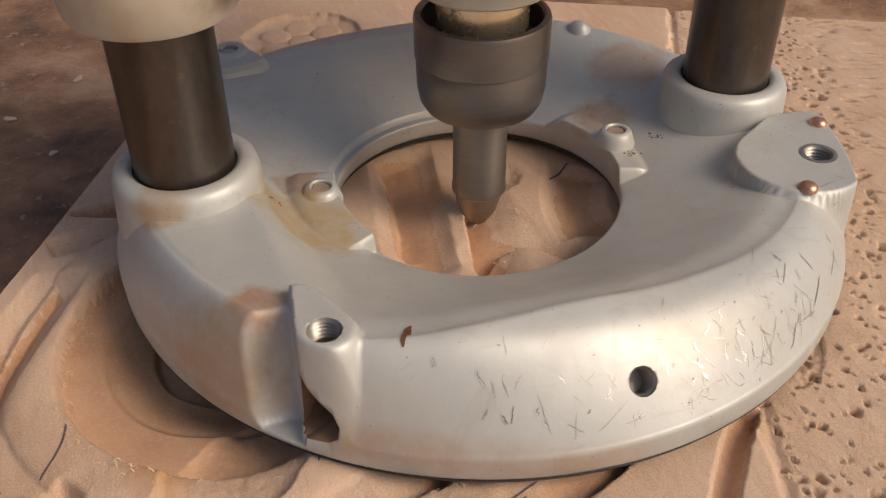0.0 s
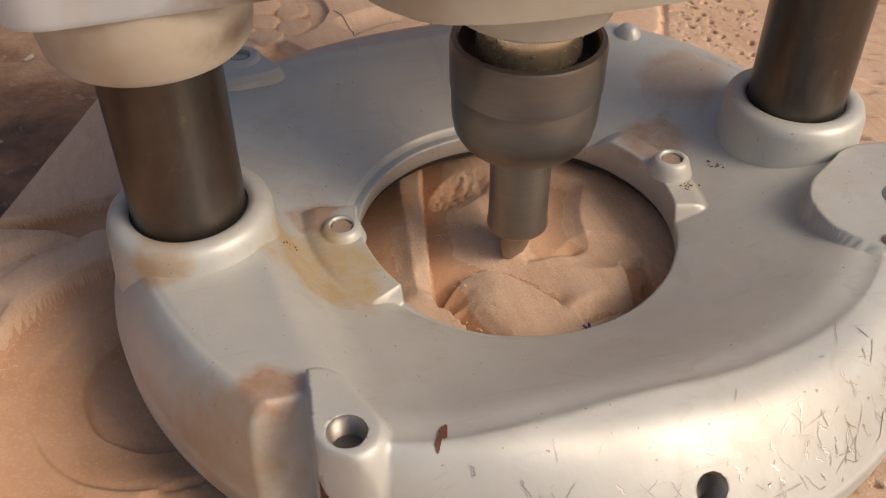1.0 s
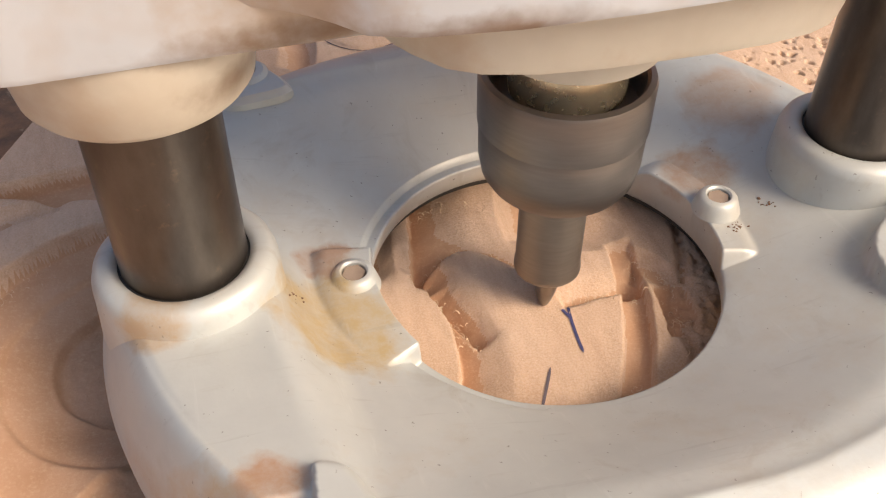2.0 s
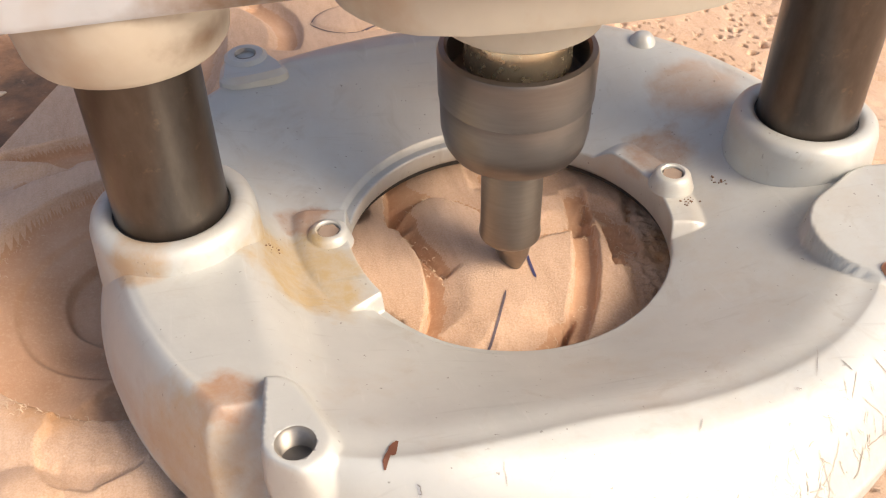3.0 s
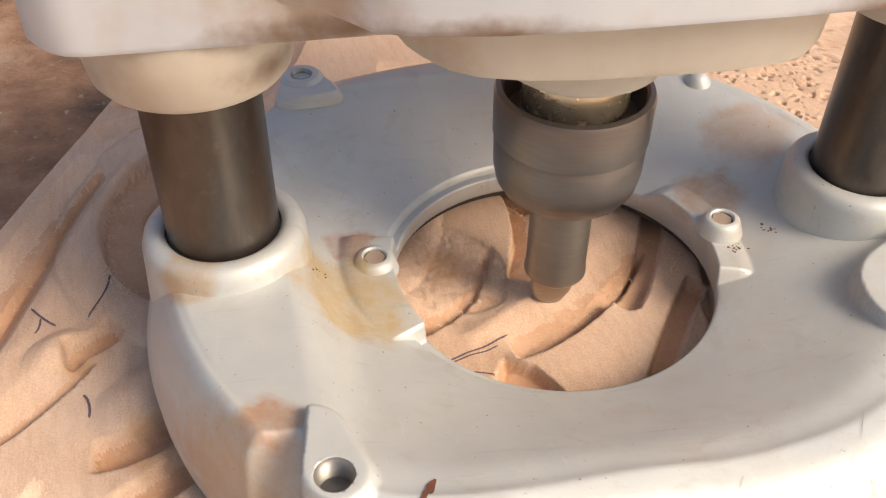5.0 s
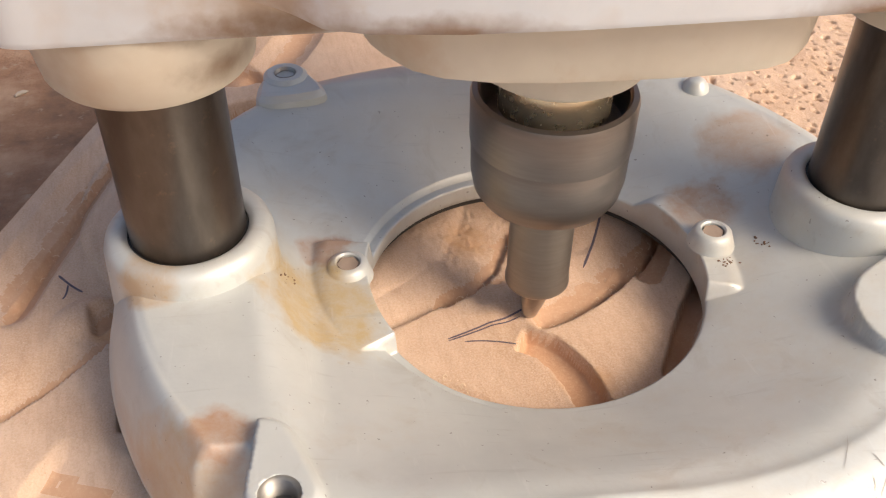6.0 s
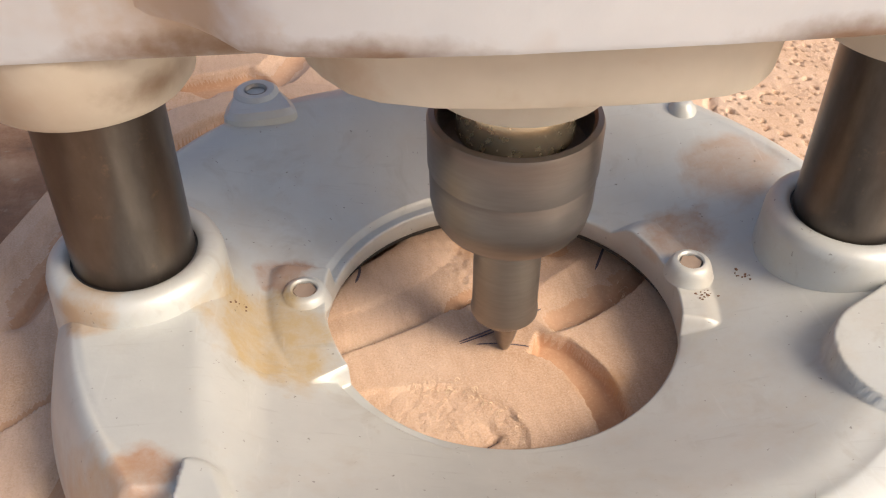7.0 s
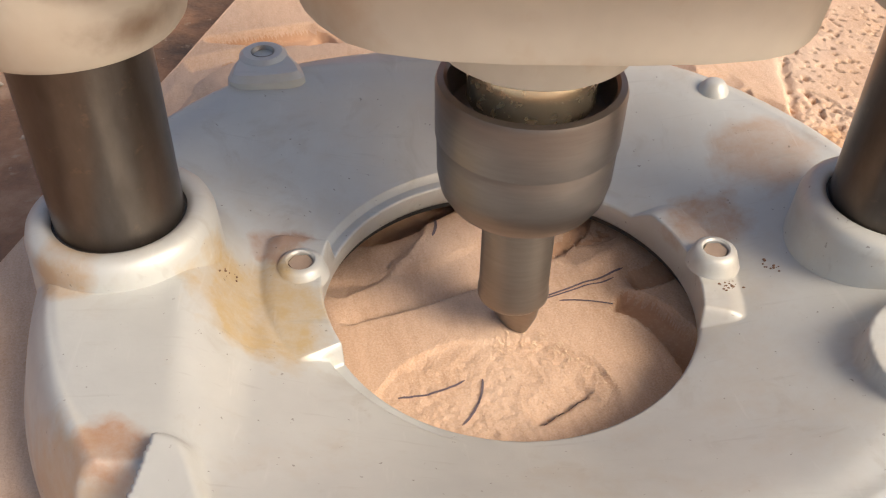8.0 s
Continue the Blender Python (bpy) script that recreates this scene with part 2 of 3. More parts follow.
def rounded_slab(outline, levels):
    """A solid from a closed outline: levels are (z, inset) pairs from below upwards; the inset goes along the outline's normals."""
    bm = bmesh.new()
    n = len(outline)
    pts = [Vector((x, y, 0)) for x, y in outline]
    nor = []
    for i in range(n):
        d = (pts[(i + 1) % n] - pts[i - 1]).normalized()
        nor.append(Vector((-d.y, d.x, 0)))
    rings = [[bm.verts.new(pts[i] + nor[i] * ins + Vector((0, 0, z))) for i in range(n)] for z, ins in levels]
    for a, b in zip(rings, rings[1:]):
        for k in range(n):
            bm.faces.new((a[k], a[(k + 1) % n], b[(k + 1) % n], b[k]))
    bm.faces.new(rings[0][::-1])
    bm.faces.new(rings[-1])
    return bm


def eased(pts, cut=0.22):
    """An outline with its corners cut twice."""
    for _ in range(2):
        out = []
        for i, (x, y) in enumerate(pts):
            u, v = pts[(i + 1) % len(pts)]
            out += [(x + (u - x) * cut, y + (v - y) * cut), (u + (x - u) * cut, v + (y - v) * cut)]
        pts = out
    return pts


def smooth01(x):
    x = np.clip(x, 0, 1)
    return x * x * (3 - 2 * x)


def seg_dist(x, y, ax, ay, bx, by):
    """Distance to a segment, and the way along it from 0 to 1."""
    dx, dy = bx - ax, by - ay
    s = np.clip(((x - ax) * dx + (y - ay) * dy) / (dx * dx + dy * dy), 0, 1)
    return np.hypot(x - ax - s * dx, y - ay - s * dy), s


NOISE = {}


def value_noise(x, y, cell, seed):
    """Smooth noise between -1 and 1."""
    if seed not in NOISE:
        NOISE[seed] = np.random.default_rng(seed).uniform(-1, 1, (256, 256))
    g = NOISE[seed]
    u, v = x / cell + 64, y / cell + 64
    i, j = np.floor(u).astype(int), np.floor(v).astype(int)
    fu, fv = smooth01(u - i), smooth01(v - j)
    i0, i1, j0, j1 = i % 256, (i + 1) % 256, j % 256, (j + 1) % 256
    return (g[i0, j0] * (1 - fu) + g[i1, j0] * fu) * (1 - fv) + (g[i0, j1] * (1 - fu) + g[i1, j1] * fu) * fv


def grid_faces(rows, cols, wrap=False):
    i, j = np.meshgrid(np.arange(rows - 1), np.arange(cols if wrap else cols - 1), indexing="ij")
    k = (j + 1) % cols
    return np.stack([i * cols + j, i * cols + k, (i + 1) * cols + k, (i + 1) * cols + j], -1).reshape(-1, 4).tolist()


# ---- the board ----
EDGE_TURN = 152.6             # the way from the origin square to the board's long edge
EDGE_AT, BACK_AT = 97.1, 128.0
THICK = 22.0
ua = np.array([math.cos(radians(EDGE_TURN)), math.sin(radians(EDGE_TURN))])
ub = np.array([ua[1], -ua[0]])


CUT = 1.25
STEP = 1.75


def bezier_dist(x, y, p0, p1, p2, steps=14):
    """Signed distance to a bent line (left of it is plus) and the way along it."""
    best, side, way = np.full(x.shape, 1e9), np.zeros(x.shape), np.zeros(x.shape)
    pts = [tuple((1 - t) ** 2 * a + 2 * t * (1 - t) * b + t * t * c for a, b, c in zip(p0, p1, p2)) for t in np.linspace(0, 1, steps)]
    for k, ((ax_, ay_), (bx_, by_)) in enumerate(zip(pts, pts[1:])):
        d, f = seg_dist(x, y, ax_, ay_, bx_, by_)
        cross = (bx_ - ax_) * (y - ay_) - (by_ - ay_) * (x - ax_)
        near = d < best
        best, side, way = np.where(near, d, best), np.where(near, np.sign(cross), side), np.where(near, (k + f) / (steps - 1), way)
    return best, side, way


def near_box(x, y, pts, reach):
    xs, ys = [p[0] for p in pts], [p[1] for p in pts]
    return (x > min(xs) - reach) & (x < max(xs) + reach) & (y > min(ys) - reach) & (y < max(ys) + reach)


def gouge(h, x, y, p0, p1, p2, width, depth, taper=0.12):
    """A round-bottomed cut along a bent line."""
    m = near_box(x, y, (p0, p1, p2), width + 2)
    d, _, w = bezier_dist(x[m], y[m], p0, p1, p2)
    d = d + 0.16 * value_noise(x[m], y[m], 1.6, 31)
    ends = smooth01(w / taper + 0.15) * smooth01((1 - w) / taper + 0.15)
    h[m] -= CUT * depth * ends * np.clip(1 - (d / width) ** 2, 0, 1)


def ledge(h, x, y, p0, p1, p2, width, depth, steep=0.35):
    """A step: steep at a bent line, rising slowly again to the left of it."""
    m = near_box(x, y, (p0, p1, p2), width + 2)
    d, side, w = bezier_dist(x[m], y[m], p0, p1, p2)
    d = d * side + 0.2 * value_noise(x[m], y[m], 1.5, 32)
    ends = smooth01(w / 0.1) * smooth01((1 - w) / 0.1)
    h[m] -= STEP * depth * ends * smooth01(d / steep) * np.clip(1 - d / width, 0, 1) ** 1.4


def channel(h, x, y, p0, p1, p2, half, depth, wall=0.6):
    """A flat-bottomed cut with steep ragged walls along a bent line."""
    m = near_box(x, y, (p0, p1, p2), half + 2)
    d, _, w = bezier_dist(x[m], y[m], p0, p1, p2)
    d = d + 0.2 * value_noise(x[m], y[m], 1.5, 36)
    ends = smooth01(w / 0.05)
    h[m] -= depth * ends * (0.8 * smooth01((half - d) / wall) + 0.2 * np.clip(1 - (d / half) ** 2, 0, 1))


def dish(h, x, y, cx, cy, rx, ry, turn, depth, rough=0.0, power=1.0):
    """A hollow (or, with a minus, a dome)."""
    c, s_ = math.cos(radians(turn)), math.sin(radians(turn))
    u, v = (x - cx) * c + (y - cy) * s_, -(x - cx) * s_ + (y - cy) * c
    q = np.clip(1 - (u / rx) ** 2 - (v / ry) ** 2 + 0.08 * value_noise(x, y, 3, 33), 0, 1)
    h -= CUT * depth * q ** power + rough * np.minimum(q * 5, 1) * np.clip(0.5 * value_noise(x, y, 1.3, 34) + 0.7 * value_noise(x, y, 0.75, 35), -0.5, 0.8)


def pitting(x, y, cell=2.5):
    """Scattered small punched pits."""
    x, y = x + 0.5 * value_noise(x, y, 0.9, 41), y + 0.5 * value_noise(x, y, 0.9, 42)
    g = np.random.default_rng(77).uniform(0, 1, (128, 128, 5))
    i, j = np.floor(x / cell).astype(int), np.floor(y / cell).astype(int)
    out = np.zeros(x.shape)
    for di in (-1, 0, 1):
        for dj in (-1, 0, 1):
            q = g[(i + di) % 128, (j + dj) % 128]
            px, py = (i + di + q[..., 0]) * cell, (j + dj + q[..., 1]) * cell
            t = q[..., 2] * 3.14
            u, v = (x - px) * np.cos(t) + (y - py) * np.sin(t), (y - py) * np.cos(t) - (x - px) * np.sin(t)
            size = 0.24 + 0.62 * q[..., 3] ** 3
            d = np.hypot(u / (1.5 * size), v / size)
            out = np.maximum(out, 3.4 * np.clip(1.1 - d, 0, 0.8) * (q[..., 4] > 0.4))
    return out


def carved_height(x, y):
    """The board's carved face, mm below its top."""
    a, b = ua[0] * x + ua[1] * y, ub[0] * x + ub[1] * y
    h = 0.18 * value_noise(x, y, 24, 3) + 0.04 * value_noise(x, y, 5, 4) - 1.6
    # the bowl with its rolled rim
    w = np.hypot(x + 61.5, (y + 22) / 1.06) + 0.7 * value_noise(x, y, 16, 5) + 0.12 * value_noise(x, y, 1.3, 15)
    w1, w2 = np.hypot(x + 61.5, y + 20) + 0.5 * value_noise(x, y, 11, 16), np.hypot(x + 61.5, y + 18) + 0.4 * value_noise(x, y, 7, 17)
    rim = np.clip(1 - ((w - 38.5) / 5.5) ** 2, 0, 1)
    h = h + 1.6 * np.sqrt(rim) - 3.6 * smooth01((33.6 - w) / 0.9) - 0.9 * smooth01((33 - w) / 8) - 1.3 * smooth01((25.4 - w1) / 1.6) - 2.3 * smooth01((24 - w1) / 9)
    h = h - 1.7 * smooth01((15.8 - w2) / 1.0) + 0.35 * np.clip(1 - (w2 / 14) ** 2, 0, 1) + 0.12 * smooth01((15 - w2) / 2) * value_noise(x, y, 1.2, 18)
    # strips along the long edge, the pointed pocket, leaf forms beside the bowl
    gouge(h, x, y, (-92, 10), (-106, -14), (-122, -54), 6.5, 2.2)
    ledge(h, x, y, (-94, 8), (-106, -16), (-122, -56), 9, 1.6)
    d, f = seg_dist(x, y, -89, 33, -64, 29)
    h -= 4.2 * smooth01((2.0 + 6 * f - d) / 2.2)
    gouge(h, x, y, (-96, 20), (-88, 22), (-72, 24), 4, 1.8)
    ledge(h, x, y, (-122, -82), (-107, -74), (-96, -61), 10, 2.2)
    gouge(h, x, y, (-92, -52), (-98, -57), (-103, -57), 3.5, 3.4)
    dish(h, x, y, -104, -56, 7, 5, 30, -1.4)
    dish(h, x, y, -86, -72, 11, 8, 20, -2.0)
    gouge(h, x, y, (-98, -84), (-91, -85), (-82, -80), 3.8, 3.6)
    gouge(h, x, y, (-94, -97), (-88, -94), (-80, -90), 3.8, 3.4)
    gouge(h, x, y, (-112, -92), (-100, -100), (-86, -112), 8, 2.0)
    # petals about the first cut
    gouge(h, x, y, (-9, 35), (-14, 8), (-19, -18), 8.5, 2.8)
    ledge(h, x, y, (6, 34), (-3, 5), (-8, -23), 13, 3.0)
    ledge(h, x, y, (-16, 33), (-15, 12), (-22, -8), 7, 1.5)
    gouge(h, x, y, (32, 12), (21, -2), (22, -15), 8, 2.6)
    ledge(h, x, y, (-7, -20), (6, -4), (17, -31), 9, 2.0)
    dish(h, x, y, 10, 14, 8, 6, 20, 1.8, 0.5)
    ledge(h, x, y, (18, -35.5), (27, -34.5), (36.5, -35), 8, 2.2)
    ledge(h, x, y, (36.5, -34), (37, -40), (34, -48), 6, 2.4)
    gouge(h, x, y, (36, -26), (43, -32), (39, -44), 3.6, 2.0)
    ledge(h, x, y, (-5, -22), (-3, -30), (0, -40), 6, 1.6)
    dish(h, x, y, 30, -16, 9, 6, -20, 1.6)
    # bands round the middle of the way
    ledge(h, x, y, (-9, -18), (3, -36), (-13, -60), 10, 2.4)
    channel(h, x, y, (36, -20), (33, -50), (10, -74), 2.9, 3.0)
    dish(h, x, y, 46, -48, 9.5, 25, -16, 0.7, 0.6, 0.2)
    # the long channel and the forms about its end
    ledge(h, x, y, (-18.5, -83.4), (4.4, -81), (23, -57), 11, 2.7, 0.6)
    gouge(h, x, y, (12, -56), (-4, -72), (-26, -81), 5.0, 1.0)
    dish(h, x, y, -24.1, -52.4, 11.6, 16.0, 30, 1.0, 0.4, 0.3)
    ledge(h, x, y, (-35, -73), (-18, -66), (-11, -49), 9, 1.3, 0.6)
    ledge(h, x, y, (-74, -79.5), (-44, -78), (-26, -67), 10, 1.6)
    dish(h, x, y, -52, -105, 21.5, 16.5, 0, 0.75, 0.28, 0.22)
    channel(h, x, y, (-22.5, -84), (-12, -90), (-15.5, -114), 3.6, 4.0)
    dish(h, x, y, -66, -57, 17, 11, 45, 1.8, 0.2, 0.35)
    ledge(h, x, y, (-46, -109), (-40, -107), (-34, -104), 6, 0.9)
    gouge(h, x, y, (-30, -70), (-14, -63), (4, -56), 5, 1.0)
    channel(h, x, y, (27, -72), (14, -84), (3, -100), 2.5, 3.6)
    # the rosette near the back edge
    for k in range(6):
        t = k * math.pi / 3 + 0.4
        dish(h, x, y, -18 + 9.5 * math.cos(t), 112 + 9.5 * math.sin(t), 5.0, 4.6, 0, -0.7, 0, 0.3)
    dish(h, x, y, -18, 112, 19, 17, 10, 2.2, 0, 0.3)
    dish(h, x, y, -18, 112, 4.5, 4.5, 0, -0.8, 0, 0.3)
    dish(h, x, y, 8, 73, 13, 8, -10, -1.4, 0, 0.4)
    gouge(h, x, y, (-22, 96), (-8, 80), (-16, 62), 5, 2.6)
    gouge(h, x, y, (-62, 24), (-40, 44), (-36, 80), 7, 2.4)
    gouge(h, x, y, (2, 96), (22, 108), (48, 92), 6, 1.8)
    # the stippled ground
    line = -53 + 0.105 * np.clip(b - 11, -120, 30)
    stip = smooth01((line - a + 1.6 * value_noise(x, y, 5, 6) + 3 * value_noise(x, y, 25, 12)) / 0.9)
    if stip.max() > 0:
        h = h - stip * (0.6 + 0.07 * value_noise(x, y, 1.1, 13) + 0.2 * value_noise(x, y, 4, 14) + pitting(x, y)) - 0.9 * np.exp(-((line - a) / 1.2) ** 2)
    return h


def spread(lo, hi, step, far_lo, far_hi):
    core = np.arange(lo, hi + 1e-6, step)
    out, s, p = [], step, hi
    while p < far_hi:
        s *= 1.12
        p = min(p + s, far_hi)
        out.append(p)
    low, s, p = [], step, lo
    while p > far_lo:
        s *= 1.12
        p = max(p - s, far_lo)
        low.append(p)
    return np.array(low[::-1] + list(core) + out)


def build_board():
    av = spread(-90, EDGE_AT, 0.46, -330, EDGE_AT)
    bv = spread(-125, BACK_AT, 0.46, -330, BACK_AT)
    A, B = np.meshgrid(av, bv, indexing="ij")
    X, Y = A * ua[0] + B * ub[0], A * ua[1] + B * ub[1]
    H = carved_height(X, Y)
    rough_edge = 0.5 * value_noise(X, Y, 3, 11)
    X = X + np.where((A >= EDGE_AT - 0.01), rough_edge * ua[0], 0)
    Y = Y + np.where((A >= EDGE_AT - 0.01), rough_edge * ua[1], 0)
    n, m = A.shape
    verts = np.stack([X, Y, H], -1).reshape(-1, 3).tolist()
    faces = grid_faces(n, m)
    border = [(i, 0) for i in range(n)] + [(n - 1, j) for j in range(1, m)] + [(i, m - 1) for i in range(n - 2, -1, -1)] + [(0, j) for j in range(m - 2, 0, -1)]
    k = len(verts)
    for i, j in border:
        verts.append([X[i, j], Y[i, j], -THICK])
    for q in range(len(border)):
        r = (q + 1) % len(border)
        faces.append((border[q][0] * m + border[q][1], k + q, k + r, border[r][0] * m + border[r][1]))
    ob = mesh_from("carved_board", verts, faces, WOOD)
    ob.data.materials.append(shaded_core_wood())
    # faces below this depth get the core colour with its painted shade
    deep = (H[:-1, :-1] + H[1:, :-1] + H[:-1, 1:] + H[1:, 1:]) / 4 + 0.25 * value_noise(A[:-1, :-1], B[:-1, :-1], 2.2, 19) < -3.9
    ob.data.polygons.foreach_set("material_index", deep.astype(int).ravel().tolist() + [0] * len(border))
    return tagged(ob, "pinkish brown carved wooden board with stippled ground on bare earth", "board")


board = build_board()

def mark(name, material, p0, p1, p2, width):
    bm = bmesh.new()
    pts = [tuple((1 - t) ** 2 * a + 2 * t * (1 - t) * b + t * t * c for a, b, c in zip(p0, p1, p2)) for t in np.linspace(0, 1, 16)]
    strip(bm, pts, width, carved_height)
    part(name, bm, material, board)


# ---- ground and an added, unseen wall behind ----
gx = np.concatenate([-np.geomspace(6000, 320, 14), np.linspace(-300, 300, 61), np.geomspace(320, 6000, 14)])
GX, GY = np.meshgrid(gx, gx, indexing="ij")
GZ = -THICK - 1.5 + 1.2 * value_noise(GX, GY, 25, 21)
ground = mesh_from("ground", np.stack([GX, GY, GZ], -1).reshape(-1, 3), grid_faces(len(gx), len(gx)), EARTH)
tagged(ground, "brown bare earth floor with crumbs", "ground", kind="structure")


# out of view; kept low so that sky lights the board from behind
wall = rounded_slab([(-2600, 1500), (2600, 1500), (2600, 1640), (-2600, 1640)], [(-40, 0), (620, 0)])
tagged(part("unseen_wall_north", wall, WALLMAT, None), "added unseen reddish brown wall behind the board", "wall", kind="structure")
post = lathe([(0, -26), (9, -26), (9, 900), (0, 900)], 24, (330, 640, 0))
tagged(part("post", post, DARK, None), "dark upright pipe standing on bare earth", "post")


chip_mat = plain("pale_chip", (0.6, 0.5, 0.4), 0.85)
chips = random.Random(3)
for cx, cy in ((-99, 102), (-132, 113), (-140, 31), (-90, 150), (-121, 140), (-128, 72), (-150, 60), (-112, 128)):
    bm = bmesh.new()
    bmesh.ops.create_icosphere(bm, subdivisions=2, radius=1.0)
    wide, deep_, tall = chips.uniform(1.2, 2.8), chips.uniform(0.8, 1.4), chips.uniform(0.4, 0.8)
    for v in bm.verts:
        v.co = Vector((v.co.x * wide, v.co.y * deep_ + 0.3 * wide * v.co.x ** 2, v.co.z * tall)) * (1 + 0.25 * noise.noise(v.co * 2.3 + Vector((cx, cy, 0))))
    z = float(-THICK - 1.5 + 1.2 * value_noise(np.array([cx]), np.array([cy]), 25, 21)[0])
    turned(bm, Matrix.Translation((cx, cy, z + tall * 0.6)) @ pose(0, 0, 0, 0, 0, chips.uniform(0, 360)))
    tagged(part("wood_chip", bm, chip_mat, None), "pale curled wood chip lying on bare earth", "wood chip", "chips on the ground")


# ---- the router ----
router = tagged(new("plunge_router"), "silver and cream plunge router cutting a carved board", "power tool")
COL_L, COL_R, AXIS = (-63.0, 0.0), (64.3, 3.5), (0.6, 0.9)


def around(table, th, blur=6.0):
    """Values of (degrees, values...) rows at the angles th, rounded off."""
    t = np.array([r[0] for r in table], float)
    out = []
    for c in range(1, len(table[0])):
        v = np.array([r[c] for r in table], float)
        acc, total = 0, 0
        for k in np.linspace(-2, 2, 9):
            g = math.exp(-k * k / 2)
            acc, total = acc + g * np.interp(th + k * blur, t, v, period=360), total + g
        out.append(acc / total)
    return np.stack(out, -1)


# angle, radius of the crest, its height, bend of the dish, bend of the outer face
CREST = [(-170, 73, 17, 0.9, 1.7), (-150, 72.5, 18.3, 0.85, 1.9), (-138, 74, 19.0, 0.8, 2.0), (-125, 73.5, 19.4, 0.8, 1.9), (-113, 67, 20, 0.95, 1.6), (-95, 60, 18.5, 1.1, 1.5),
         (-70, 62, 16, 1.1, 1.5), (-50, 66, 13.5, 1.0, 1.6), (-20, 71, 11.5, 0.8, 1.8), (10, 71, 11.5, 0.8, 1.8), (35, 69, 13, 0.85, 1.7),
         (55, 66, 15, 1.0, 1.6), (75, 57, 16, 1.1, 1.6), (95, 55.5, 16, 1.1, 1.6), (115, 61, 16, 1.0, 1.6), (130, 70, 15.5, 0.95, 1.7), (150, 73, 15, 0.9, 1.7)]
HOLE_R, OUT_R = 32.5, 80.0


def casting_height(x, y):
    r, th = np.hypot(x, y), np.degrees(np.arctan2(y, x))
    c = around(CREST, th)
    rc, zc, kin, kout = c[..., 0], c[..., 1], c[..., 2], c[..., 3]
    s = np.clip((r - HOLE_R) / (rc - HOLE_R), 0, 1)
    u = np.clip((r - rc) / (79.9 - rc), 0, 1)
    z = 0.8 + (zc - 0.8) * s ** kin - (zc - 0.8) * u ** kout
    # soften the crest, and sink a narrow lip round the hole
    z = z - 1.5 * np.exp(-((r - rc) / 4.5) ** 2)
    lip = smooth01((th % 360 - 40) / 20) * smooth01((255 - th % 360) / 20)
    z = np.where(r < 34.8, z + lip * (0.6 - z), z)
    # the flat shoulder before the first column
    d, t = seg_dist(x, y, -63.0, 0.0, -60.0, -40.0)
    k = smooth01((20 - d) / 11) * smooth01((rc + 1.5 - r) / 3)
    z = z + k * np.maximum(16.6 - z, 0)
    # pads at the hole's edge
    th2 = th % 360
    z = np.maximum(z, (7.3 - 0.055 * (th2 - 163)) * smooth01((th2 - 160) / 7) * smooth01((209 - th2) / 1.6) * smooth01((51 - r) / 11))
    z = np.maximum(z, 4.4 * smooth01((th + 20) / 5) * smooth01((42 - th) / 14) * smooth01((47 - r) / 11))
    for hx, hy in ((-35.9, 1.7), (35.7, 2.2)):
        d = np.hypot(x - hx, y - hy)
        z = np.maximum(z, 7.5 * smooth01((5.2 - d) / 1.8))
    # the turret's stand
    d, t = seg_dist(x, y, 63.0, -29.0, 71.0, -24.5)
    z = np.maximum(z, 12.6 * smooth01((15.0 - d) / 1.6))
    # the block with the threaded corner, and the chip scoop and slot beside it
    d, t = seg_dist(x, y, -50.6, -47.6, -47.2, -56.4)
    xe = -51.2 + (y + 45.4) * 0.15
    z = np.maximum(z, 19.3 * smooth01((11.5 - d) / 7.5) * smooth01((81.0 - r) / 3.6) * (x >= xe))
    q = np.clip((-45.0 - y - 0.015 * (x + 55) ** 2) / 7.5, 0, 1)
    hollow = 21.0 - 24.0 * q ** 0.9
    soft = np.clip(0.5 + (hollow - z) / 4.0, 0, 1)
    carved = hollow * (1 - soft) + z * soft - 2.0 * soft * (1 - soft)
    z = np.where((x < xe) & (x > -72) & (y < -38), carved, z)
    return np.maximum(z, -3.4)


fz = [float(casting_height(np.array([1.6 + dx]), np.array([-74.0 + dy]))[0]) for dx, dy in ((0, 0), (0.6, 0), (-0.6, 0), (0, 0.6), (0, -0.6))]
wall_way = Vector(((fz[2] - fz[1]) / 1.2, (fz[4] - fz[3]) / 1.2, 1)).normalized()


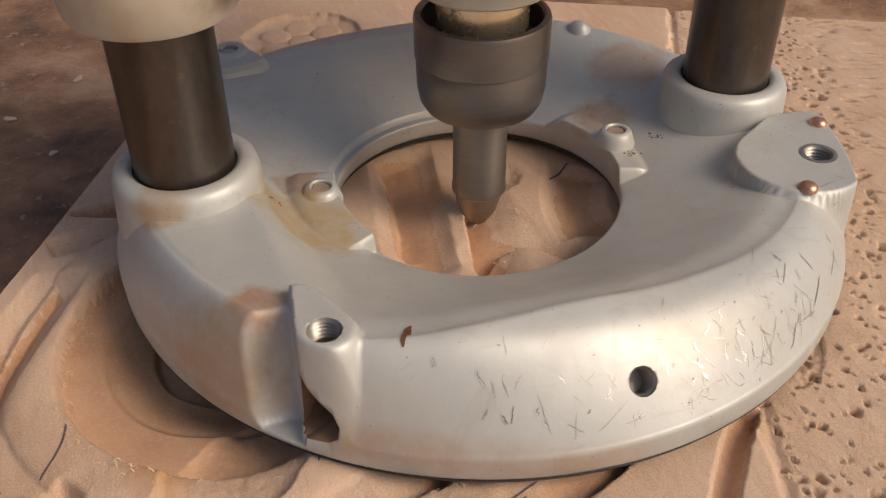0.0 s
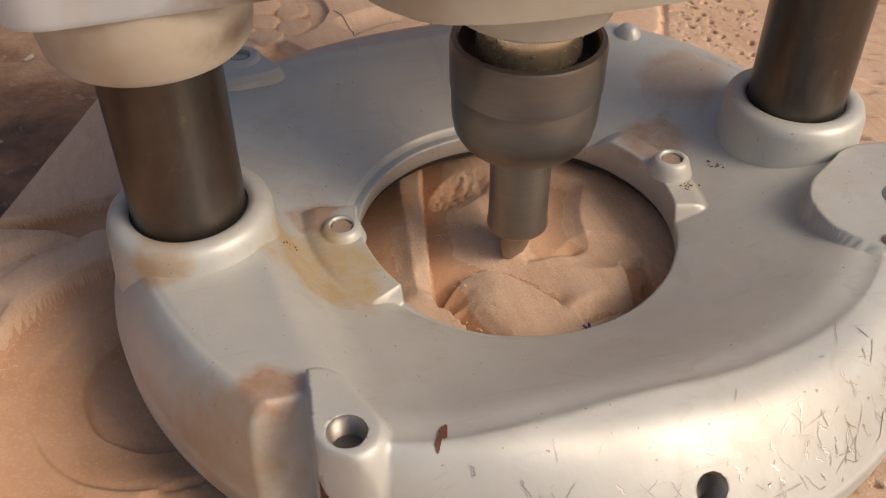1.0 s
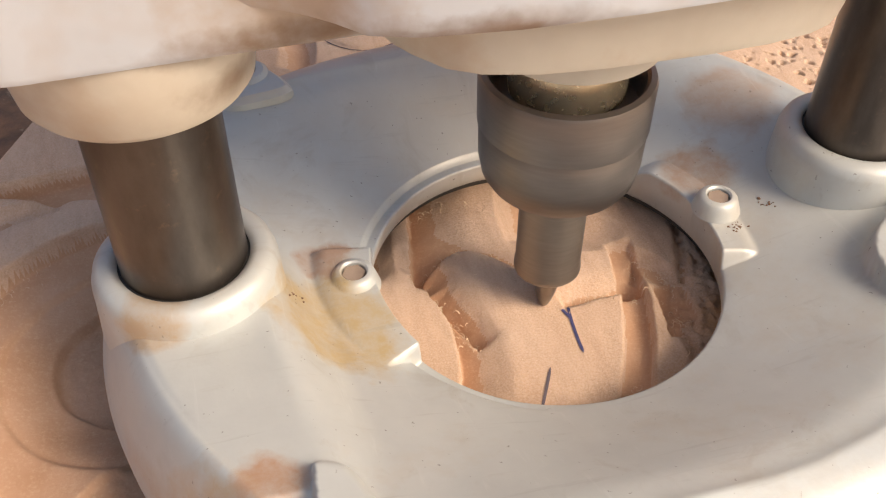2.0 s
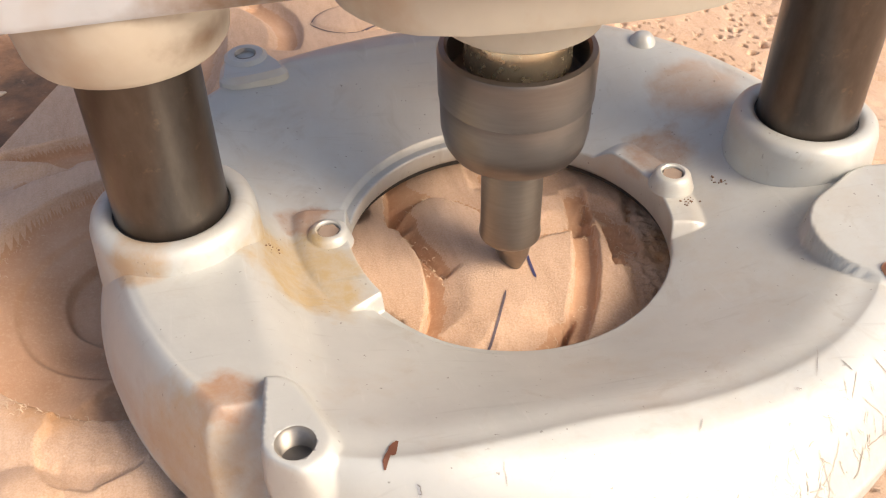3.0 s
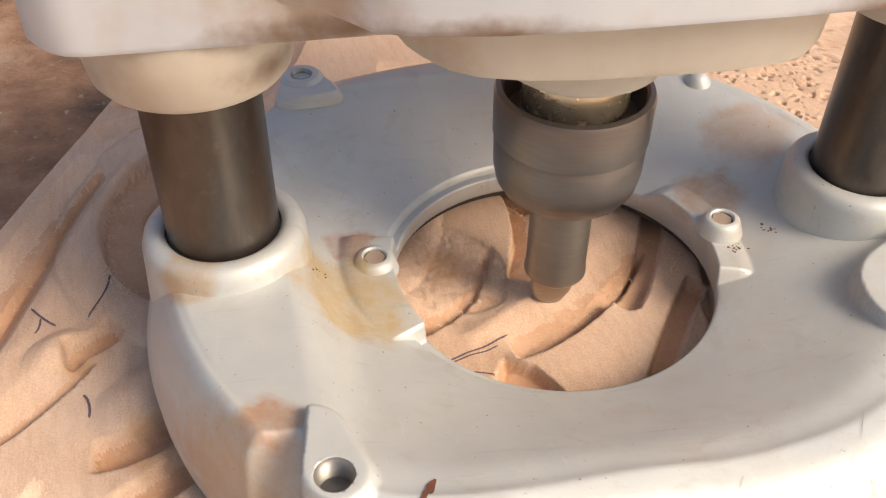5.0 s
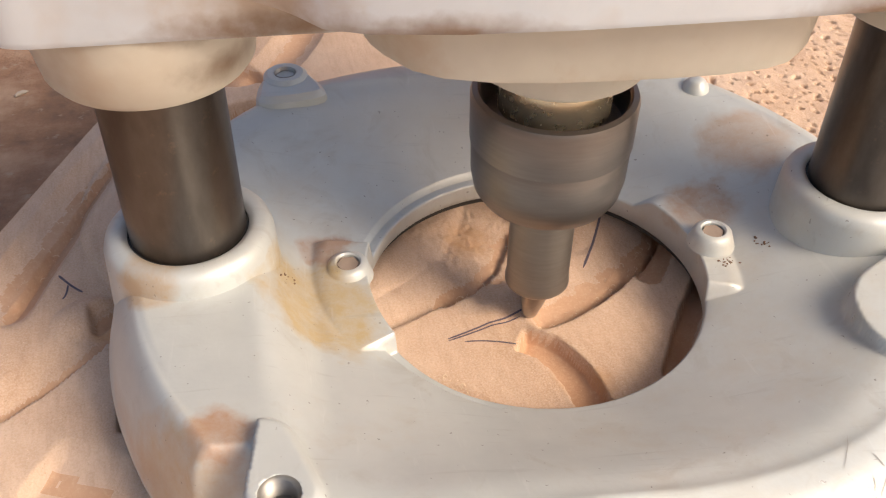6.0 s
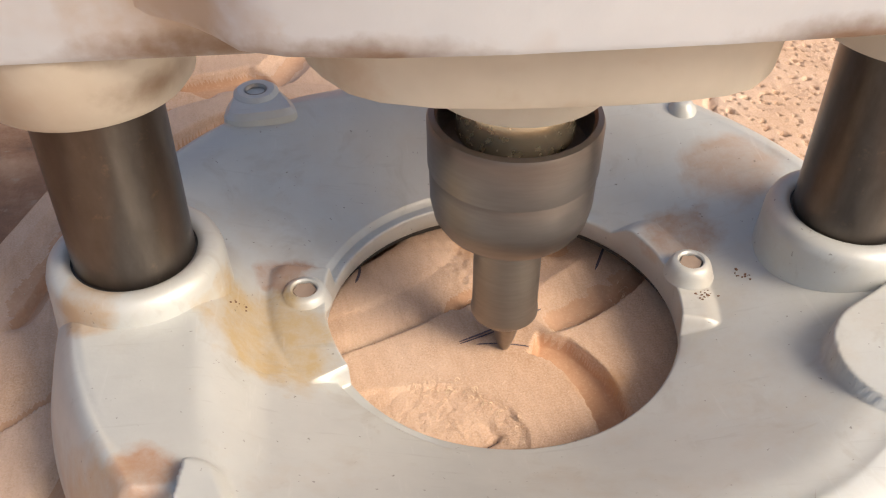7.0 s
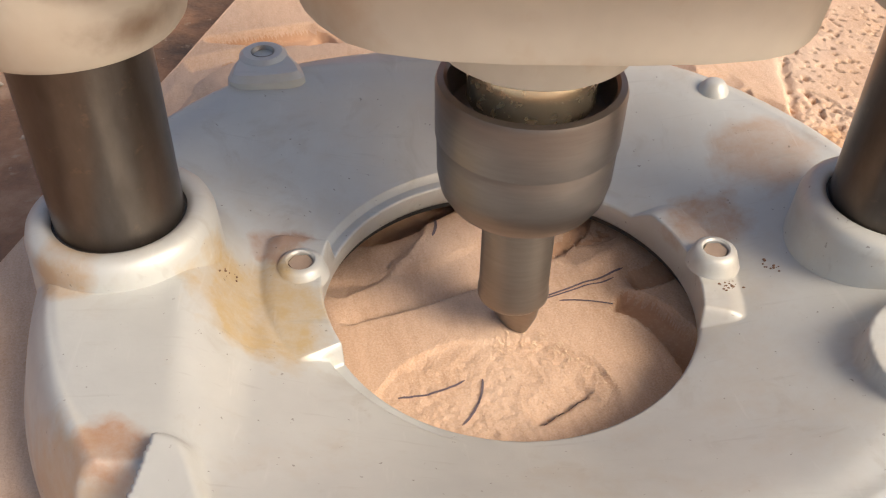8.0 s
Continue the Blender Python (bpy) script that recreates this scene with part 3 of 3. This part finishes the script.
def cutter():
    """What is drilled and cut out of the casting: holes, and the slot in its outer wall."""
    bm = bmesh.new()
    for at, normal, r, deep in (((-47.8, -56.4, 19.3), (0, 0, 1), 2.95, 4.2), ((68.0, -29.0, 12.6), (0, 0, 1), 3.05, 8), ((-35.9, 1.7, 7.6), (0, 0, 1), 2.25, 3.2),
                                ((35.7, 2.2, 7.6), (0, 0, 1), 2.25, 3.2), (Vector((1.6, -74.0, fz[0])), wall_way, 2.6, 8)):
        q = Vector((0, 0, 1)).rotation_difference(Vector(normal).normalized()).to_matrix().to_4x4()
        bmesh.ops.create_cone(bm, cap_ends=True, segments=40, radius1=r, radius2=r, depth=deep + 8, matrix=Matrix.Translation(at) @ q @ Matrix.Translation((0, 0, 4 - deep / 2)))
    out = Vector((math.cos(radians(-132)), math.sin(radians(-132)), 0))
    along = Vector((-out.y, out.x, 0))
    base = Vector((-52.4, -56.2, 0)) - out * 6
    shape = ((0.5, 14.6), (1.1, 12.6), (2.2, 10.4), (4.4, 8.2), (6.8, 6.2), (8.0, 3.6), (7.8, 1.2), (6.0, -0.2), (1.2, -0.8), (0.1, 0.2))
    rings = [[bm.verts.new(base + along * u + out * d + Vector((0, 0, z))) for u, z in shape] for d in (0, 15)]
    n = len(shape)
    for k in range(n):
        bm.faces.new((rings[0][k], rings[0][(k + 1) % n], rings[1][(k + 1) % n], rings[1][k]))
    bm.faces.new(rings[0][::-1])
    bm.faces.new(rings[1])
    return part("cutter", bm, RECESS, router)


def build_casting():
    th = np.radians(np.arange(-180, 180, 0.5))
    rr = np.concatenate([np.linspace(HOLE_R, 46, 34), np.linspace(46.5, 66, 34), np.linspace(66.35, OUT_R, 52)])
    T, R = np.meshgrid(th, rr, indexing="xy")
    X, Y = R * np.cos(T), R * np.sin(T)
    Z = casting_height(X, Y)
    n = len(th)
    rings = [np.stack([X[i], Y[i], Z[i]], -1) for i in range(len(rr))]
    c, s = np.cos(th), np.sin(th)
    flat = lambda r, z: np.stack([r * c, r * s, np.full(n, z)], -1)
    inner = [flat(HOLE_R + 0.4, -3.6), np.stack([(HOLE_R - 0.1) * c, (HOLE_R - 0.1) * s, Z[0] - 0.5], -1)]
    outer = [np.stack([(OUT_R + 0.2) * c, (OUT_R + 0.2) * s, np.minimum(Z[-1], 0.6) - 0.5], -1), flat(OUT_R + 0.1, -3.8), flat(OUT_R, -4.2), flat(OUT_R - 1, -4.4), flat(HOLE_R + 1, -4.4)]
    verts = np.concatenate(inner + rings + outer)
    faces = grid_faces(len(verts) // n, n, True)
    last = len(verts) - n
    faces += [(last + k, last + (k + 1) % n, (k + 1) % n, k) for k in range(n)]
    body = mesh_from("base_casting", verts, faces, SILVER, router, "silver painted cast base, dusty and scratched")
    tool = cutter()
    cut = body.modifiers.new("drill", "BOOLEAN")
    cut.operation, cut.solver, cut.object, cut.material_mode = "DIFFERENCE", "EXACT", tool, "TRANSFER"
    done = bpy.data.meshes.new_from_object(body.evaluated_get(bpy.context.evaluated_depsgraph_get()))
    body.modifiers.clear()
    body.data = done
    bpy.data.objects.remove(tool)
    return body


casting = build_casting()
part("sole_plate", lathe([(34.2, -6), (34.0, -4.4), (79.4, -4.4), (79.8, -5.0), (79.2, -6)], 160, close=True), BLACK, router, "black plastic sole plate")
for (cx, cy), top in ((COL_L, 21.3), (COL_R, 17.2)):
    boss = lathe([(10.4, top - 9), (10.4, top - 0.8), (11.0, top - 0.2), (11.8, top), (13.2, top - 0.3), (14.2, top - 1.2), (14.7, top - 2.8), (15.0, top - 8), (15.4, top - 13)], 96, (cx, cy, 0))
    holder = part("column_boss", boss, SILVER, router)
    col = lathe([(0, top - 8), (9.97, top - 8), (9.97, 100), (0, 100)], 96, (cx, cy, 0))
    part("guide_column", col, STEEL, router, "dark steel guide column")
    part("seal_ring", lathe([(9.98, top - 3), (9.98, top - 1.0), (10.5, top - 1.2), (10.5, top - 3)], 64, (cx, cy, 0), True), BLACK, holder)
    collar = lathe([(10.1, 60), (10.1, 53.4), (12, 53.0), (14.8, 53.4), (15.7, 54.6), (16.5, 59.5), (17.2, 64), (17.4, 68)], 96, (cx, cy, 0))
    part("collar", collar, CREAM, router, "cream painted collar round the column")

# spindle, nut and cutter
ax, ay = AXIS
part("spindle_nose", lathe([(0, 48.6), (13.2, 48.4), (14.3, 49.2), (14.7, 51.5), (15.2, 58), (17, 62)], 96, (ax, ay, 0)), CREAM, router)
part("collet", lathe([(0, 40), (9.6, 40), (9.6, 48.5), (0, 48.5)], 96, (ax, ay, 0)), BRIGHT, router, "bright steel collet")
part("collet_nut", lathe([(6.2, 22.4), (10.4, 21.6), (12.2, 22.3), (13.2, 24.0), (13.75, 27), (13.9, 33.0), (13.75, 33.3), (13.75, 33.5), (14.15, 33.8), (14.25, 42.0), (13.95, 42.8), (13.0, 43.1), (12.5, 42.5), (12.1, 37), (6.2, 37)], 96, (ax, ay, 0), True), NUT, router, "dark grey steel collet nut")
part("router_bit", lathe([(0, 25), (6.05, 25), (6.05, 1.6), (6.25, 1.2), (6.25, 0.2), (5.7, -0.5), (0, -0.6)], 64, (ax, ay, 0)), SHANK, router, "steel router bit shank")
blade = lathe([(0, 0.2), (5.6, 0), (5.3, -3.2), (3.9, -7.0), (1.6, -9.9), (0, -10.6)], 32)
for v in blade.verts:
    v.co.y = v.co.y * 0.42 + 0.05 * v.co.x * v.co.z * 0.5
cutting_tip = part("cutting_tip", blade, SHANK, router, "thin dusty two-edged cutting tip")
cutting_tip.matrix_basis = pose(ax * MM, ay * MM, 0)


def strip(bm, pts, width, height):
    """A thin flat line over a surface; pts are (x, y), height gives z."""
    p = np.array(pts, float)
    d = np.gradient(p, axis=0)
    d /= np.maximum(np.hypot(d[:, 0], d[:, 1]), 1e-9)[:, None]
    w = np.full(len(p), width * 0.5)
    w[[0, -1]] *= 0.35
    off = np.stack([-d[:, 1] * w, d[:, 0] * w], -1)
    both = np.concatenate([p + off, p - off])
    z = height(both[:, 0], both[:, 1]) + 0.14
    vs = [bm.verts.new((*xy, zz)) for xy, zz in zip(both, z)]
    n = len(p)
    for i in range(n - 1):
        bm.faces.new((vs[i], vs[n + i], vs[n + i + 1], vs[i + 1]))


rng = random.Random(5)
scar_mat = metal("bare_scratch", (0.26, 0.24, 0.22), (0.5, 0.48, 0.46), 0.4)
for k in range(110):
    th, r = radians(rng.gauss(-76, 17)), 78.4 - abs(rng.gauss(0, 5))
    long, way = rng.uniform(0.8, 4.5), rng.gauss(math.pi / 2, 0.5)
    if rng.random() < 0.35:
        long, way = rng.uniform(3, 9), rng.uniform(0, math.pi)
    pts = []
    for i in range(7):
        f = (i / 6 - 0.5) * long
        rr, tt = min(r + f * math.sin(way) * 0.5, 78.6), th + f * math.cos(way) / r + rng.uniform(-0.002, 0.002)
        pts.append((rr * math.cos(tt), rr * math.sin(tt)))
    if min(math.hypot(x - 1.6, y + 74.0) for x, y in pts) < 3.4:
        continue
    scar = bmesh.new()
    strip(scar, pts, rng.uniform(0.07, 0.2), casting_height)
    part("scratch", scar, scar_mat, casting)
# gouges: a pale strip paints the highlight, a darker strip lies beside it
highlight_scar = metal("gouge_highlight", (0.55, 0.55, 0.54), (0.72, 0.72, 0.71), 0.4)
for k in range(38):
    th, r = radians(rng.gauss(-74, 15)), 78.2 - abs(rng.gauss(0, 4))
    long, way = rng.uniform(0.8, 3.4), rng.gauss(math.pi / 2, 0.45)
    pts = []
    for i in range(7):
        f = (i / 6 - 0.5) * long
        rr, tt = min(r + f * math.sin(way) * 0.5, 78.6), th + f * math.cos(way) / r + rng.uniform(-0.004, 0.004)
        pts.append((rr * math.cos(tt), rr * math.sin(tt)))
    if min(math.hypot(x - 1.6, y + 74.0) for x, y in pts) < 3.4:
        continue
    side = rng.uniform(0.14, 0.34)
    scar = bmesh.new()
    strip(scar, pts, side, casting_height)
    part("scratch", scar, highlight_scar, casting)
    scar = bmesh.new()
    strip(scar, [(x + 0.2, y + 0.05) for x, y in pts], side * 0.7, lambda x, y: casting_height(x, y) + 0.02)
    part("scratch", scar, scar_mat, casting)
chip = bmesh.new()
strip(chip, [(-34.4, -58.4), (-34.9, -59.2), (-35.2, -60.0), (-35.7, -60.7), (-36.2, -61.6), (-36.5, -62.6)], 0.8, lambda x, y: casting_height(x, y) + 0.12)
strip(chip, [(-33.9, -58.2), (-34.6, -59.2), (-35.0, -60.4), (-34.9, -61.0)], 1.1, lambda x, y: casting_height(x, y) + 0.12)
part("paint_chip", chip, plain("brown_chip", (0.16, 0.06, 0.035), 0.7), casting, "reddish brown paint chip")
crumbs = bmesh.new()
for k in range(46):
    cx, cy = rng.choice(((37, -3.7), (37, -3.7), (44.8, 0.2), (45.6, -0.6), (-47, -4)))
    x, y = cx + rng.gauss(0, 0.8), cy + rng.gauss(0, 0.8)
    z = float(casting_height(np.array([x]), np.array([y]))[0])
    s_ = rng.uniform(0.1, 0.32)
    bmesh.ops.create_icosphere(crumbs, subdivisions=1, radius=s_, matrix=Matrix.Translation((x, y, z + s_ * 0.4)) @ Matrix.Diagonal((1, rng.uniform(0.5, 1), 0.6, 1)))
tagged(part("wood_crumbs", crumbs, plain("crumb_brown", (0.2, 0.11, 0.07), 0.8), router, "small brown wood crumbs"), kind="stuff")

# small fittings on the base
for hx, hy, hz in ((-35.9, 1.7, 7.75), (35.7, 2.2, 7.75)):
    holder = part("screw_boss", lathe([(2.2, hz - 3), (2.2, hz - 0.2), (2.5, hz + 0.1), (3.1, hz), (3.7, hz - 0.5), (4.1, hz - 1.6), (4.7, hz - 3.4)], 40, (hx, hy, 0)), SILVER, router)
    part("hex_socket", lathe([(0, hz - 0.7), (2.15, hz - 0.5), (2.15, hz - 2.4), (0, hz - 2.4)], 6, (hx, hy, 0)), SCREW, holder)


def threaded_hole(at, normal, r=2.7, depth=7, rim=0.5):
    prof = [(r + rim, -0.5), (r + rim, 0.08), (r + 0.1, 0.1)]
    for k in range(int(depth / 0.8)):
        prof += [(r, -0.2 - 0.8 * k), (r - 0.35, -0.6 - 0.8 * k)]
    prof += [(0, -depth)]
    bm = lathe(prof, 40)
    q = Vector((0, 0, 1)).rotation_difference(Vector(normal).normalized()).to_matrix().to_4x4()
    return turned(bm, Matrix.Translation(at) @ q)


part("threaded_hole", threaded_hole((-47.8, -56.4, 19.2), (0, 0, 1), 2.85, 4, 0.3), THREAD, casting, "bright threaded hole")
part("threaded_hole", threaded_hole(Vector((1.6, -74.0, fz[0])) - wall_way * 0.2, wall_way, 2.5, 5, rim=0.12), THREAD, casting)
part("threaded_hole", threaded_hole((68.0, -29.0, 12.65), (0, 0, 1), 3.0, rim=1.0), THREAD, casting)
for rx, ry, rz in ((76.0, -18.0, 12.4), (57.7, -39.6, 12.4)):
    part("rivet", lathe([(2.1, 0), (2.0, 0.6), (1.5, 1.2), (0.8, 1.5), (0, 1.6)], 24, (rx, ry, rz)), COPPER, casting, "copper rivet head")
lug = lathe([(2.3, 10), (2.3, 16.3), (2.6, 16.6), (4.0, 16.6), (4.9, 15.9), (5.6, 9), (6.4, 2)], 40, (-46.1, 57.6, 0))
lug = part("rear_lug", lug, SILVER, router)
web = rounded_slab(eased([(-53, 47), (-37, 49), (-38, 54), (-42.5, 62), (-47.5, 63.5), (-52, 57)]), [(4, -1.5), (14.6, 0), (15.8, 1.2)])
part("lug_web", web, SILVER, router)
nub = lathe([(0, 14.6), (1.1, 14.5), (2.0, 14.0), (2.9, 12.8), (4.2, 9)], 32, (46.8, 47.0, 0))
part("rear_nub", nub, SILVER, router)
part("threaded_hole", threaded_hole((-46.1, 57.6, 16.55), (0, 0, 1), 2.2, 5, 0.2), THREAD, lug)


# motor housing
def round_box(x0, x1, y0, y1, r, n=8):
    pts = []
    for cx, cy, a0 in ((x1 - r, y0 + r, -90), (x1 - r, y1 - r, 0), (x0 + r, y1 - r, 90), (x0 + r, y0 + r, 180)):
        for k in range(n + 1):
            t = radians(a0 + 90 * k / n)
            pts.append((cx + r * math.cos(t), cy + r * math.sin(t)))
    return pts


part("housing", rounded_slab(round_box(-83.5, 84.5, -18.5, 19.5, 9), [(64.6, 2.5), (65.3, 0.8), (66.6, 0), (150, -1.5), (156, 3)]), GREY, router, "pale grey motor housing")
part("motor_body", rounded_slab(eased([(-56, -16), (-44, -21), (-34, -33), (46, -33), (66, -27), (83, -16), (83, 20), (60, 38), (-32, 38), (-56, 18)]), [(70.8, 2.0), (71.4, 0.6), (72.6, 0), (150, -2), (157, 3)]), GREY, router, "pale grey front of the motor housing")


throat = eased([(-33, -9), (-22, -24), (24, -26), (34, -17), (36, 12), (22, 30), (-22, 30), (-32, 14)])
part("housing_throat", rounded_slab(throat, [(58.6, 2.2), (59.2, 0.6), (60.6, 0), (66, -0.6), (71.5, -2.5)]), CREAM, router, "cream painted housing throat")


def board_marks():
    # pencil lines, and thin carved cuts whose shadow is drawn as dark strips
    for p0, p1, p2, w in (((10.2, -48.5), (5, -58), (-2, -67), 0.75), ((-17, -75), (-26, -79), (-36, -81), 0.6), ((-20, -77.5), (-27, -80), (-36, -81.5), 0.5),
                          ((-33, -82.5), (-28, -83), (-23, -86), 0.5), ((23, 10), (26, 12.5), (30, 14), 0.6), ((-67, -98), (-60, -99), (-55, -96.5), 0.6),
                          ((-52, -97), (-53, -102), (-58, -106), 0.6), ((-36, -105), (-40, -106), (-45, -109), 0.7), ((-93, -37), (-93, -44), (-98, -49), 0.6),
                          ((-99, -69), (-97.5, -71), (-98, -75), 0.7), ((-109, -42), (-107, -46), (-104, -49), 0.7), ((-107, -46), (-107, -49), (-108, -50), 0.6),
                          ((-51, -53), (-49, -56), (-52, -61), 0.8)):
        mark("pencil_cut_line", PENCIL_SHADE, p0, p1, p2, w * 0.7)
    for p0, p1, p2 in (((4, 90), (12, 98), (24, 96)), ((24, 96), (30, 90), (26, 82)), ((4, 90), (6, 102), (2, 108)), ((24, 96), (34, 104), (46, 100)),
                       ((-6, 74), (2, 84), (14, 80)), ((14, 80), (24, 74), (14, 66)), ((14, 66), (0, 62), (-6, 74)), ((30, 90), (40, 88), (48, 78))):
        mark("pencil_cut_line", PENCIL_SHADE, p0, p1, p2, 0.35)
    for p0, p1, p2 in (((19, -35.3), (17.6, -41), (17.3, -47)), ((17.6, -35.8), (18, -37), (18.3, -38.5))):
        mark("ink_line", INK, p0, p1, p2, 0.6)
    # loose fibres along the cut edges
    rnd = random.Random(9)
    fibres = bmesh.new()
    runs = (((-7, -20), (6, -4), (17, -31), 90), ((36, -26), (43, -32), (39, -44), 40), ((-5, -22), (-3, -30), (0, -40), 70), ((18, -35), (27, -34), (36, -35), 50),
            ((-35, -73), (-18, -66), (-11, -49), 30), ((42, -30), (40, -56), (15, -74), 60), ((24, -55), (8, -72), (-18, -83), 80), ((-47, -90), (-38, -90), (-31, -103), 90),
            ((-94, -27), (-96, -50), (-70, -56), 120), ((-94, -27), (-92, 0), (-76, 8), 50), ((-122, -54), (-106, -14), (-92, 10), 60), ((30, -60), (34, -76), (20, -98), 60), ((-4, 0), (6, 6), (14, -8), 60))
    spots = []
    for p0, p1, p2, count in runs:
        for k in range(count):
            t = rnd.random()
            x, y = ((1 - t) ** 2 * a + 2 * t * (1 - t) * b + t * t * c for a, b, c in zip(p0, p1, p2))
            spots.append((x + rnd.gauss(0, 1.1), y + rnd.gauss(0, 1.1)))
    sx_, sy_ = np.array(spots).T
    for x, y, z in zip(sx_, sy_, carved_height(sx_, sy_)):
        way, long, lift = rnd.uniform(0, 6.28), rnd.uniform(0.4, 1.7), rnd.uniform(0.1, 0.7)
        row = []
        for i in range(4):
            f = i / 3
            bend = way + 1.2 * f
            cx, cy, cz = x + long * f * math.cos(bend), y + long * f * math.sin(bend), z + 0.05 + lift * math.sin(f * 2.4)
            wd = 0.1 * (1 - 0.6 * f)
            row.append((fibres.verts.new((cx - wd * math.sin(bend), cy + wd * math.cos(bend), cz)), fibres.verts.new((cx + wd * math.sin(bend), cy - wd * math.cos(bend), cz + 0.05))))
        for (a, b), (c, d) in zip(row, row[1:]):
            fibres.faces.new((a, b, d, c))
    tagged(part("wood_fibres", fibres, plain("fibre", (0.76, 0.57, 0.4), 0.8), None), "pale curled wood fibres on cut edges", "wood fibres", kind="stuff")


board_marks()


def motions():
    walk(router, [(SLIDE[i][0], router_pose(i)) for i in range(len(SLIDE))])
    # the tip turns with the spindle
    walk(cutting_tip, [(k * 0.1, pose(ax * MM, ay * MM, 0, 0, 0, 76 * k)) for k in range(81)])


motions()
